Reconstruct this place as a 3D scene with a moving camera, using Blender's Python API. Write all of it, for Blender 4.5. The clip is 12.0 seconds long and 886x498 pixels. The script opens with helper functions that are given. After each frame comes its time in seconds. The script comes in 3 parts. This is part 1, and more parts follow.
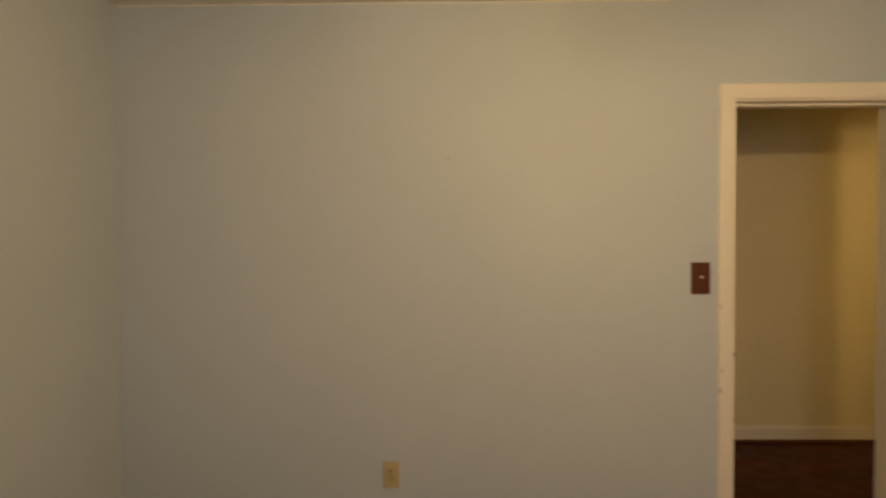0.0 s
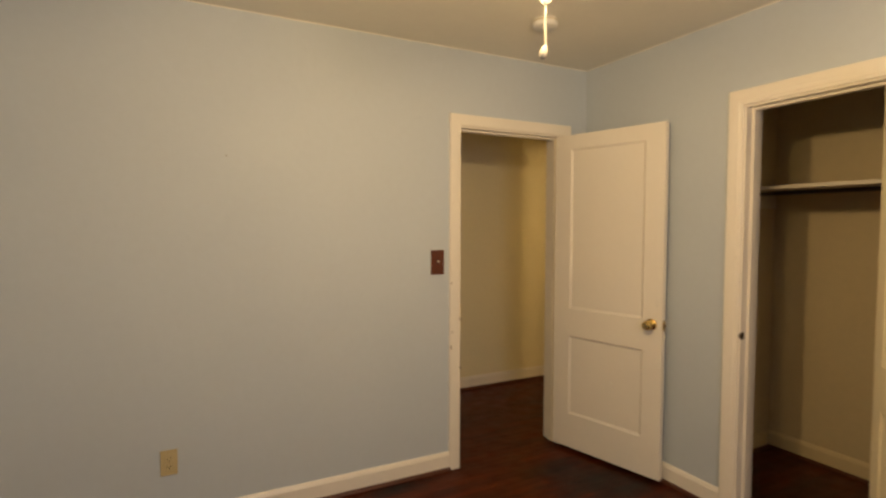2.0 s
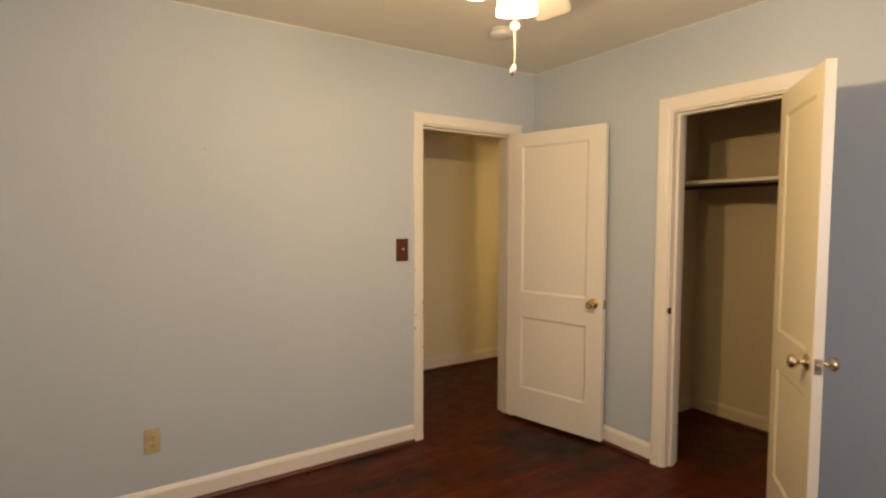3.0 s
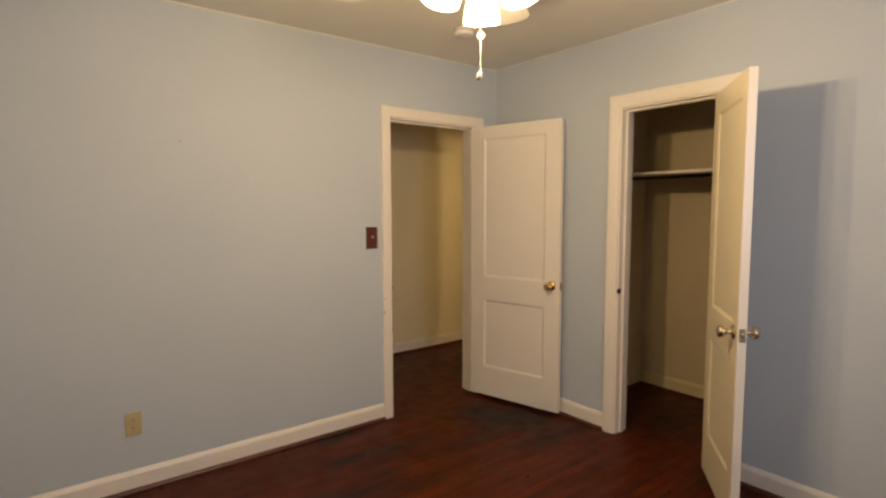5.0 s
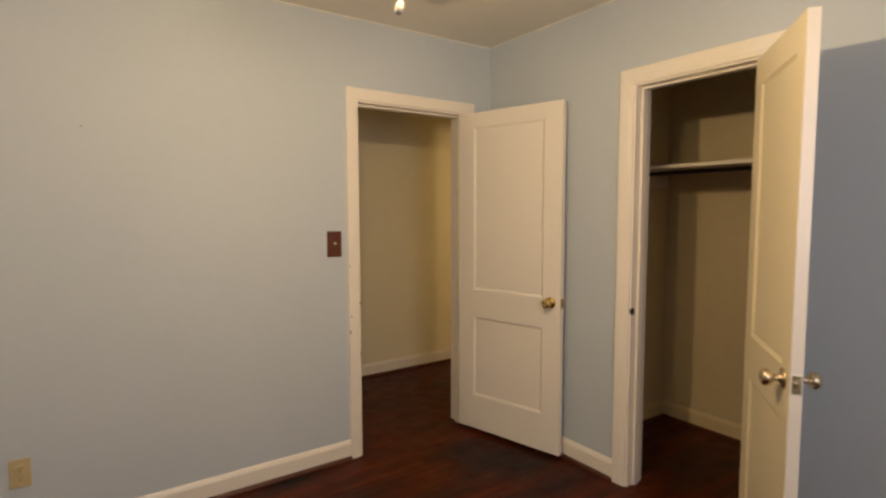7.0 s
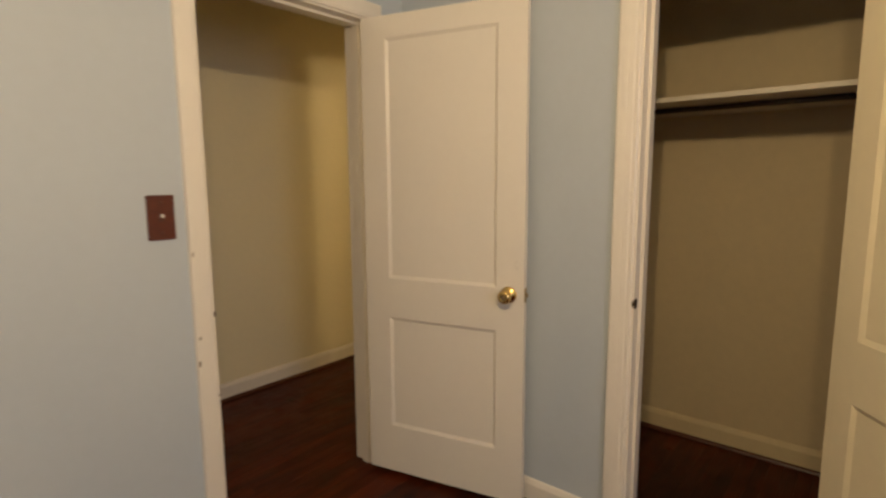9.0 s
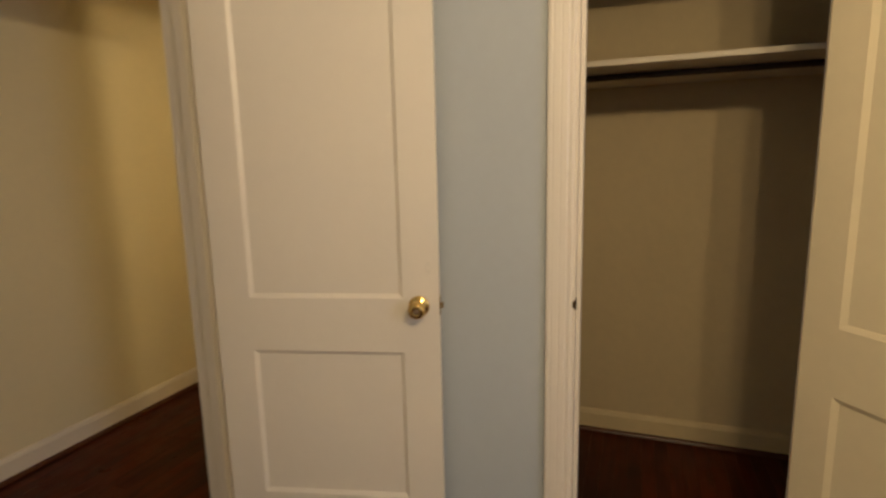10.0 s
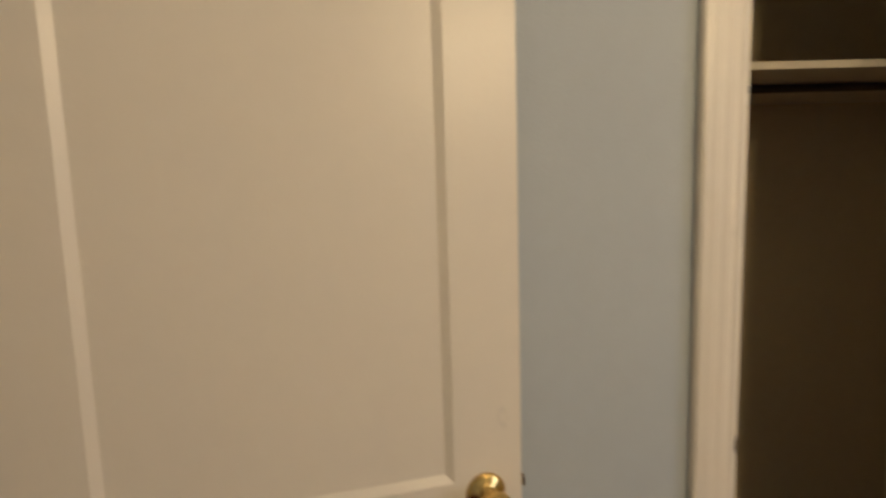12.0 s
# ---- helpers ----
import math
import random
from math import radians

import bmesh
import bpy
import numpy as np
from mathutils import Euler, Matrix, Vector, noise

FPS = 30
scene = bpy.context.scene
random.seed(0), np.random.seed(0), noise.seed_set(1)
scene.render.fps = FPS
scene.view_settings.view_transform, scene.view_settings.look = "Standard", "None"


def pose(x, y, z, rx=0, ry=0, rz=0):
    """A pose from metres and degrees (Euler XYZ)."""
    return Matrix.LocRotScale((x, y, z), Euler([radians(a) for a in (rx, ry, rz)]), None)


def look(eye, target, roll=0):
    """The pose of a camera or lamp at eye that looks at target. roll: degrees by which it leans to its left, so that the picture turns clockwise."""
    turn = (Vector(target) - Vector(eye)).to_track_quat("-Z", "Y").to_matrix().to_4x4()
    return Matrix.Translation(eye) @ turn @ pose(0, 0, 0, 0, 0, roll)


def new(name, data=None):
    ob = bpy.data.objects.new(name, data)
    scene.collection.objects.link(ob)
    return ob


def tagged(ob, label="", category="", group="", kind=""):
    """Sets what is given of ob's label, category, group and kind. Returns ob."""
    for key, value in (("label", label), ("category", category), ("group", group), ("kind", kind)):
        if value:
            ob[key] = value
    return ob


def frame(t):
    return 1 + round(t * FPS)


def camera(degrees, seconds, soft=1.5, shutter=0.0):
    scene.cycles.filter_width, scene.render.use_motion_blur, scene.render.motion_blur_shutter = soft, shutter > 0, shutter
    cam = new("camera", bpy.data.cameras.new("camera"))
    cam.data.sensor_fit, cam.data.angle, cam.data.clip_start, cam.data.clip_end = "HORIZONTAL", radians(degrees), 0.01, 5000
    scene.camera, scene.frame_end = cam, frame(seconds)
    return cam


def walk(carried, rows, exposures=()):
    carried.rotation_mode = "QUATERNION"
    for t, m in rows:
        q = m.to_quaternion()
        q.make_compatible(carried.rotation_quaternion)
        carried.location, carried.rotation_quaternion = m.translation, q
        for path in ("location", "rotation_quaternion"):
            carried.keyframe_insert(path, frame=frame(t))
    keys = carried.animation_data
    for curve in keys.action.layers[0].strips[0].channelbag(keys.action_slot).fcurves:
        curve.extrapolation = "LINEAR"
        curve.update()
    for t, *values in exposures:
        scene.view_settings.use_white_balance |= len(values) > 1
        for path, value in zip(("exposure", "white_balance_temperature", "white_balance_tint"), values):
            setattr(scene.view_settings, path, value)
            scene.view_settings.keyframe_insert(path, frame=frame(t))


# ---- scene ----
cam = camera(80.27, 12.0, soft=2.5, shutter=0.5)
PATH = [  # seconds, eye, target, roll
(0, (-2.227, -2.373, 1.434), (-2.259, -0.374, 1.388), -0.31),
    (0.5, (-2.347, -2.384, 1.454), (-1.974, -0.421, 1.385), -0.39),
    (1, (-2.355, -2.468, 1.422), (-1.749, -0.562, 1.382), 0.35),
    (1.5, (-2.436, -2.590, 1.441), (-1.642, -0.755, 1.381), 0.00),
    (2, (-2.474, -2.719, 1.461), (-1.559, -0.943, 1.368), 0.14),
    (2.5, (-2.567, -2.779, 1.451), (-1.532, -1.071, 1.343), 0.26),
    (3, (-2.704, -2.882, 1.443), (-1.605, -1.215, 1.325), 0.11),
    (3.2, (-2.749, -2.898, 1.447), (-1.628, -1.246, 1.322), 0.03),
    (4.8, (-2.858, -3.026, 1.434), (-1.661, -1.431, 1.276), -0.29),
    (5, (-2.849, -3.009, 1.446), (-1.628, -1.433, 1.285), -0.12),
    (5.5, (-2.723, -2.976, 1.447), (-1.482, -1.417, 1.279), 0.54),
    (6, (-2.598, -2.918, 1.434), (-1.360, -1.354, 1.279), 0.41),
    (6.5, (-2.469, -2.839, 1.417), (-1.270, -1.244, 1.278), 0.15),
    (7, (-2.274, -2.717, 1.432), (-1.133, -1.082, 1.282), -0.11),
    (7.2, (-2.223, -2.600, 1.432), (-1.063, -0.978, 1.273), -0.18),
    (8.8, (-1.850, -1.865, 1.351), (-0.402, -0.505, 1.116), -0.40),
    (9, (-1.821, -1.750, 1.361), (-0.295, -0.485, 1.094), -0.34),
    (9.5, (-1.705, -1.486, 1.336), (0.009, -0.495, 1.053), -1.07),
    (10, (-1.550, -1.271, 1.342), (0.302, -0.590, 1.017), -1.31),
    (10.5, (-1.388, -1.093, 1.362), (0.545, -0.731, 0.997), -1.48),
    (11, (-1.207, -0.860, 1.362), (0.765, -0.878, 1.027), -1.27),
    (11.5, (-1.010, -0.667, 1.345), (0.960, -0.906, 1.097), -0.44),
    (12, (-0.888, -0.577, 1.390), (1.099, -0.621, 1.164), -1.70),
]
EXPOSURES = [(0, -0.44, 7950, 6), (0.5, -0.30, 7850, 6), (1.5, -0.17, 7450, 7), (2, -0.12, 7200, 7), (3, 0.05, 6750, 9), (5.5, -0.08, 6450, 10), (7, -0.07, 6400, 9), (9, -0.07, 6250, 7), (10.5, -0.15, 6350, 6), (12, -0.22, 6050, 6)]
walk(cam, [(t, look(eye, target, roll)) for t, eye, target, roll in PATH], EXPOSURES)

# ---- plan, in metres: the room's north-east corner stands at the origin ----
H = 2.484                      # ceiling
WEST, SOUTH = -3.745, -3.65     # far walls of the bedroom
DOOR_L, DOOR_R = -0.957, -0.214  # doorway to the hall, in the north wall
CL_N, CL_S = -1.114, -1.720    # closet opening, in the east wall
HEAD = 2.030                   # both openings' height
NT, ET = 0.14, 0.12            # wall thickness, north and east
HALL_Y, HALL_W, HALL_E = 1.285, -1.9, 1.75
SIDE_W, SIDE_E = 0.78, 1.50      # added unseen opening that lets the fill lamp reach the hall
CO, CO2 = 0.076, 0.086         # reach of the two casings from their openings
CLO_X, CLO_N, CLO_S = 1.018, -0.662, -2.33

# ---- light ----
world = bpy.data.worlds.new("world")
scene.world = world
world.use_nodes = True
wn = world.node_tree.nodes
sky = wn.new("ShaderNodeTexSky")
sky.sky_type, sky.sun_disc = "NISHITA", False
sky.sun_elevation, sky.sun_rotation = radians(8), radians(120)
world.node_tree.links.new(sky.outputs[0], wn["Background"].inputs[0])
wn["Background"].inputs[1].default_value = 0.05

WIN_X0, WIN_X1, WIN_Z0, WIN_Z1 = -2.20, -1.35, 1.10, 2.20
day = bpy.data.lights.new("daylight", "AREA")
day.shape, day.size, day.size_y = "RECTANGLE", WIN_X1 - WIN_X0 - 0.12, WIN_Z1 - WIN_Z0 - 0.12
day.energy, day.color = 17.5, (0.80, 0.785, 1.0)
new("daylight", day).matrix_world = look(((WIN_X0 + WIN_X1) / 2, SOUTH - 0.05, (WIN_Z0 + WIN_Z1) / 2), ((WIN_X0 + WIN_X1) / 2, 0, 1.65))
GLOW = 12.0                    # the frosted lamp shades
BULB, BULB_COLOUR = 18.5, (1.0, 0.71, 0.385)


# ---- materials ----
def node_material(name, rough=0.5, metal=0.0):
    m = bpy.data.materials.new(name)
    m.use_nodes = True
    nt = m.node_tree
    b = nt.nodes["Principled BSDF"]
    b.inputs["Roughness"].default_value, b.inputs["Metallic"].default_value = rough, metal
    return m, nt, b


def add_noise(nt, coord, scale, detail=4.0, stretch=(1, 1, 1), rough=0.55):
    mp = nt.nodes.new("ShaderNodeMapping")
    mp.inputs["Scale"].default_value = stretch
    nt.links.new(coord, mp.inputs["Vector"])
    n = nt.nodes.new("ShaderNodeTexNoise")
    n.inputs["Scale"].default_value, n.inputs["Detail"].default_value, n.inputs["Roughness"].default_value = scale, detail, rough
    nt.links.new(mp.outputs[0], n.inputs["Vector"])
    return n.outputs["Fac"]


def ramp(nt, fac, stops):
    r = nt.nodes.new("ShaderNodeValToRGB")
    el = r.color_ramp.elements
    while len(el) < len(stops):
        el.new(0.5)
    for e, (at, c) in zip(el, stops):
        e.position, e.color = at, (*c, 1)
    nt.links.new(fac, r.inputs[0])
    return r.outputs[0]


def mix(nt, fac, a, b, kind="MIX"):
    n = nt.nodes.new("ShaderNodeMix")
    n.data_type, n.blend_type = "RGBA", kind
    for k, v in ((0, fac), (6, a), (7, b)):
        if hasattr(v, "links"):
            nt.links.new(v, n.inputs[k])
        else:
            n.inputs[k].default_value = v if k == 0 else (*v, 1)
    return n.outputs[2]


def bump(nt, b, height, strength, distance):
    n = nt.nodes.new("ShaderNodeBump")
    n.inputs["Strength"].default_value, n.inputs["Distance"].default_value = strength, distance
    nt.links.new(height, n.inputs["Height"])
    nt.links.new(n.outputs[0], b.inputs["Normal"])


def paint(name, colour, rough=0.55, stipple=0.25, wear=0.05, size=160.0, chips=None):
    """Wall or trim paint: roller stipple, cloudy tone, faint scuffs."""
    m, nt, b = node_material(name, rough)
    pos = nt.nodes.new("ShaderNodeNewGeometry").outputs["Position"]
    cloud = add_noise(nt, pos, 1.7, 5)
    fine = add_noise(nt, pos, 28, 6)
    c = ramp(nt, cloud, [(0.3, tuple(v * (1 - wear) for v in colour)), (0.7, colour)])
    c = mix(nt, 0.35, c, ramp(nt, fine, [(0.35, tuple(v * (1 - 1.2 * wear) for v in colour)), (0.65, colour)]))
    scuff = ramp(nt, add_noise(nt, pos, 6, 8, (1, 1, 0.6), 0.7), [(0.69, (0, 0, 0)), (0.78, (1, 1, 1))])
    c = mix(nt, scuff, c, tuple(v * 0.84 for v in colour))
    if chips:
        chip = ramp(nt, add_noise(nt, pos, 34, 4, (1, 1, 1), 0.7), [(0.735, (0, 0, 0)), (0.75, (1, 1, 1))])
        c = mix(nt, chip, c, chips)
    nt.links.new(c, b.inputs["Base Color"])
    rr = nt.nodes.new("ShaderNodeMapRange")
    rr.inputs["To Min"].default_value, rr.inputs["To Max"].default_value = rough - 0.07, rough + 0.1
    nt.links.new(fine, rr.inputs["Value"])
    nt.links.new(rr.outputs[0], b.inputs["Roughness"])
    bump(nt, b, add_noise(nt, pos, size, 3), stipple, 0.002)
    return m


BLOTS = ((-0.45, -0.30, 0.24, 0.15, 0.95), (-0.36, -0.50, 0.38, 0.18, 1.0), (-0.25, -0.66, 0.28, 0.14, 1.0), (-1.405, -0.070, 0.26, 0.075, 1.0), (-1.514, -0.378, 0.16, 0.060, 1.0),
         (-1.20, -0.42, 0.36, 0.09, 0.75), (-0.27, -0.90, 0.40, 0.11, 0.7), (0.45, -1.16, 0.46, 0.26, 0.6), (-1.75, -0.75, 0.46, 0.12, 0.6), (-0.80, -0.62, 0.36, 0.08, 0.6))


def wood_floor(name):
    m, nt, b = node_material(name, 0.3)
    pos = nt.nodes.new("ShaderNodeNewGeometry").outputs["Position"]
    info = nt.nodes.new("ShaderNodeObjectInfo").outputs["Random"]
    isl = nt.nodes.new("ShaderNodeNewGeometry").outputs["Random Per Island"]
    rnd = nt.nodes.new("ShaderNodeMath")
    rnd.operation = "ADD"
    nt.links.new(info, rnd.inputs[0]), nt.links.new(isl, rnd.inputs[1])
    shift = nt.nodes.new("ShaderNodeVectorMath")
    shift.operation = "MULTIPLY_ADD"
    comb = nt.nodes.new("ShaderNodeCombineXYZ")
    for k in range(3):
        nt.links.new(rnd.outputs[0], comb.inputs[k])
    shift.inputs[1].default_value = (13, 7, 3)
    nt.links.new(comb.outputs[0], shift.inputs[0]), nt.links.new(pos, shift.inputs[2])
    grain = add_noise(nt, shift.outputs[0], 4.0, 9, (0.9, 15, 15), 0.6)
    wide = add_noise(nt, shift.outputs[0], 2.4, 3, (1.1, 6, 6))
    c = ramp(nt, grain, [(0.25, (0.054, 0.0098, 0.0019)), (0.5, (0.073, 0.0138, 0.0026)), (0.76, (0.098, 0.0205, 0.0040))])
    tone = ramp(nt, wide, [(0.3, (0.58, 0.54, 0.52)), (0.7, (1.24, 1.12, 1.02))])
    c = mix(nt, 1.0, c, tone, "MULTIPLY")
    board = ramp(nt, info, [(0.0, (0.78, 0.76, 0.74)), (0.5, (0.97, 0.95, 0.92)), (1.0, (1.20, 1.10, 1.0))])
    c = mix(nt, 1.0, c, board, "MULTIPLY")
    stain = ramp(nt, add_noise(nt, pos, 1.9, 7, (1, 2.0, 1), 0.6), [(0.55, (0, 0, 0)), (0.72, (0.85, 0.85, 0.85))])
    c = mix(nt, stain, c, (0.015, 0.007, 0.003))
    ragged = add_noise(nt, pos, 11, 6, (1, 2.2, 1), 0.65)
    for cx, cy, rx, ry, deep in BLOTS:  # dark worn and water-stained patches
        near = nt.nodes.new("ShaderNodeMapping")
        near.inputs["Location"].default_value, near.inputs["Scale"].default_value = (-cx / rx, -cy / ry, 0), (1 / rx, 1 / ry, 0)
        nt.links.new(pos, near.inputs["Vector"])
        far = nt.nodes.new("ShaderNodeVectorMath")
        far.operation = "LENGTH"
        nt.links.new(near.outputs[0], far.inputs[0])
        add = nt.nodes.new("ShaderNodeMath")
        add.operation, add.use_clamp = "MULTIPLY_ADD", False
        nt.links.new(ragged, add.inputs[0])
        add.inputs[1].default_value = 1.3
        nt.links.new(far.outputs["Value"], add.inputs[2])
        half = nt.nodes.new("ShaderNodeMath")
        half.operation = "MULTIPLY"
        half.inputs[1].default_value = 0.5
        nt.links.new(add.outputs[0], half.inputs[0])
        c = mix(nt, ramp(nt, half.outputs[0], [(0.38, (deep,) * 3), (0.88, (0, 0, 0))]), c, (0.011, 0.008, 0.007))
    nt.links.new(c, b.inputs["Base Color"])
    r = ramp(nt, add_noise(nt, pos, 9, 6), [(0.3, (0.27, 0.27, 0.27)), (0.7, (0.5, 0.5, 0.5))])
    nt.links.new(r, b.inputs["Roughness"])
    b.inputs["Specular IOR Level"].default_value = 0.13
    bump(nt, b, grain, 0.12, 0.002)
    return m


def metal(name, colour, rough=0.14):
    m, nt, b = node_material(name, rough, 1.0)
    pos = nt.nodes.new("ShaderNodeNewGeometry").outputs["Position"]
    n = add_noise(nt, pos, 90, 5)
    nt.links.new(ramp(nt, n, [(0.35, tuple(v * 0.78 for v in colour)), (0.6, colour)]), b.inputs["Base Color"])
    nt.links.new(ramp(nt, n, [(0.3, (rough, rough, rough)), (0.75, (rough + 0.16,) * 3)]), b.inputs["Roughness"])
    return m


def plain(name, colour, rough=0.4, vary=0.08):
    m, nt, b = node_material(name, rough)
    pos = nt.nodes.new("ShaderNodeNewGeometry").outputs["Position"]
    n = add_noise(nt, pos, 45, 5)
    nt.links.new(ramp(nt, n, [(0.3, tuple(v * (1 - vary) for v in colour)), (0.7, colour)]), b.inputs["Base Color"])
    bump(nt, b, n, 0.05, 0.001)
    return m


BLUE = paint("pale_blue_wall_paint", (0.538, 0.590, 0.626), 0.72, 0.3)
CREAM = paint("cream_hall_paint", (0.87, 0.785, 0.54), 0.7, 0.3)
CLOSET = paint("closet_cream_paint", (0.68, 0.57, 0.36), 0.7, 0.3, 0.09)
CEIL = paint("ceiling_paint", (0.83, 0.795, 0.70), 0.85, 0.35, 0.05, 110)
TRIM = paint("cream_white_trim_paint", (0.86, 0.80, 0.69), 0.33, 0.12, 0.04, 70, chips=(0.42, 0.36, 0.28))
DOORP = paint("cream_white_door_paint", (0.86, 0.80, 0.685), 0.36, 0.14, 0.03, 90)
FLOOR = wood_floor("dark_stained_oak")
SHOE = plain("brown_shoe_varnish", (0.10, 0.03, 0.014), 0.35, 0.4)
BRASS = metal("polished_brass", (0.80, 0.56, 0.20), 0.1)
STEEL = metal("tarnished_brass_plate", (0.42, 0.33, 0.2), 0.3)
OLDBRASS = metal("dark_tarnished_brass", (0.16, 0.11, 0.06), 0.4)
PALEBRASS = metal("worn_pale_brass", (0.74, 0.62, 0.42), 0.16)
SWITCH = plain("brown_wood_plate", (0.118, 0.024, 0.005), 0.5, 0.4)
IVORY = plain("ivory_plastic", (0.56, 0.46, 0.25), 0.35)
TOGGLE = plain("white_toggle", (0.75, 0.7, 0.6), 0.3)
DARK = plain("dark_gap", (0.012, 0.01, 0.008), 0.8)
FILLER = plain("grey_filler", (0.30, 0.30, 0.29), 0.8)
CHIP = plain("bare_brown_wood", (0.36, 0.27, 0.19), 0.8, 0.3)
WHITE = plain("white_plastic", (0.78, 0.76, 0.7), 0.35)
CORD = plain("aged_white_plastic", (0.27, 0.26, 0.245), 0.6, 0.25)
BLADE = plain("white_fan_blade", (0.74, 0.70, 0.60), 0.4)
ROD = plain("dark_closet_rod", (0.055, 0.042, 0.034), 0.4)
# closet door's inner face: a bit darker and yellower than its other faces
DOORIN = paint("yellower_cream_door_paint", (0.80, 0.71, 0.50), 0.4, 0.16, 0.06, 90)
CLOBASE = paint("closet_trim_paint", (0.74, 0.62, 0.38), 0.5, 0.15, 0.08)
SHELF = paint("shelf_paint", (0.72, 0.66, 0.54), 0.5, 0.15, 0.1)
GLASSM, gnt, gb = node_material("window_glass", 0.02)
gb.inputs["Transmission Weight"].default_value = 1.0
SHADE, snt, sb = node_material("frosted_glass_lit", 0.4)
sb.inputs["Base Color"].default_value = (0.9, 0.85, 0.75, 1)
sb.inputs["Emission Color"].default_value = (1.0, 0.70, 0.40, 1)
sb.inputs["Emission Strength"].default_value = GLOW


# ---- building helpers ----
def box(bm, x0, x1, y0, y1, z0, z1):
    v = [bm.verts.new(p) for p in ((x0, y0, z0), (x1, y0, z0), (x1, y1, z0), (x0, y1, z0), (x0, y0, z1), (x1, y0, z1), (x1, y1, z1), (x0, y1, z1))]
    for f in ((3, 2, 1, 0), (4, 5, 6, 7), (0, 1, 5, 4), (1, 2, 6, 5), (2, 3, 7, 6), (3, 0, 4, 7)):
        bm.faces.new([v[i] for i in f])


def boxes(*dims, bevel=0.0):
    bm = bmesh.new()
    for d in dims:
        box(bm, *d)
    if bevel:
        bmesh.ops.bevel(bm, geom=bm.edges[:], offset=bevel, segments=2, affect="EDGES", profile=0.6)
    return bm


def lathe(profile, steps=32, axis="z"):
    """A turned shape from (radius, height) pairs."""
    bm = bmesh.new()
    rings = []
    for r, h in profile:
        ring = []
        for i in range(steps):
            a = 2 * math.pi * i / steps
            c, s = r * math.cos(a), r * math.sin(a)
            ring.append(bm.verts.new((c, s, h) if axis == "z" else (c, h, s)))
        rings.append(ring)
    for a, b in zip(rings, rings[1:]):
        for i in range(steps):
            j = (i + 1) % steps
            bm.faces.new((a[i], a[j], b[j], b[i]))
    bm.faces.new(rings[0][::-1]), bm.faces.new(rings[-1])
    bmesh.ops.recalc_face_normals(bm, faces=bm.faces[:])
    for f in bm.faces:
        f.smooth = True
    return bm


def extrude(profile, a, b, place):
    """A bar of a profile of (u, v) pairs from a to b; place(u, v, s) gives the point."""
    bm = bmesh.new()
    ra = [bm.verts.new(place(u, v, a(u) if callable(a) else a)) for u, v in profile]
    rb = [bm.verts.new(place(u, v, b(u) if callable(b) else b)) for u, v in profile]
    n = len(profile)
    for i in range(n):
        j = (i + 1) % n
        bm.faces.new((ra[i], ra[j], rb[j], rb[i]))
    bm.faces.new(ra[::-1]), bm.faces.new(rb)
    bmesh.ops.recalc_face_normals(bm, faces=bm.faces[:])
    return bm


def as_mesh(name, bm, material):
    me = bpy.data.meshes.new(name)
    bm.to_mesh(me)
    bm.free()
    me.materials.append(material)
    return me


def part(name, bm, material, parent, label="", m=None):
    ob = new(name, as_mesh(name, bm, material))
    ob.parent = parent
    if m is not None:
        ob.matrix_basis = m
    return tagged(ob, label)


def setting(name, bm, material, label, category):
    return tagged(new(name, as_mesh(name, bm, material)), label, category, kind="structure")


def empty(name, m, label, category, group="", kind=""):
    ob = new(name)
    ob.empty_display_size = 0.1
    ob.matrix_basis = m
    return tagged(ob, label, category, group, kind)


def second_paint(ob, material, test):
    """Gives the faces that look the other way the neighbour room's paint."""
    ob.data.materials.append(material)
    for f in ob.data.polygons:
        if test(f):
            f.material_index = 1


# ---- walls and ceilings ----
w = setting("wall_north", boxes((WEST, DOOR_L - 0.02, 0, NT, 0, H), (DOOR_R + 0.02, 0, 0, NT, 0, H), (DOOR_L - 0.02, DOOR_R + 0.02, 0, NT, HEAD + 0.02, H)),
            BLUE, "pale blue painted bedroom wall with a doorway to the hall", "wall")
second_paint(w, CREAM, lambda f: f.normal.y > 0.5)
w = setting("wall_east", boxes((0, ET, CL_N + 0.02, 0, 0, H), (0, ET, SOUTH, CL_S - 0.02, 0, H), (0, ET, CL_S - 0.02, CL_N + 0.02, HEAD + 0.02, H)),
            BLUE, "pale blue painted bedroom wall with a closet opening", "wall")
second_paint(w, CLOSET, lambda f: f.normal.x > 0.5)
setting("wall_west", boxes((WEST - 0.12, WEST, SOUTH, NT, 0, H)), BLUE, "pale blue painted plain bedroom side wall", "wall")
setting("wall_south", boxes((WEST - 0.12, WIN_X0, SOUTH - 0.14, SOUTH, 0, H), (WIN_X1, ET, SOUTH - 0.14, SOUTH, 0, H), (WIN_X0, WIN_X1, SOUTH - 0.14, SOUTH, 0, WIN_Z0),
                            (WIN_X0, WIN_X1, SOUTH - 0.14, SOUTH, WIN_Z1, H)), BLUE, "pale blue painted bedroom wall with a window", "wall")
setting("wall_hall", boxes((HALL_W, HALL_E, HALL_Y, HALL_Y + 0.12, 0, H)), CREAM, "cream yellow painted hall wall facing the doorway", "wall")
setting("wall_hall_west", boxes((HALL_W - 0.12, HALL_W, NT, HALL_Y + 0.12, 0, H)), CREAM, "cream yellow painted end wall of hall", "wall")
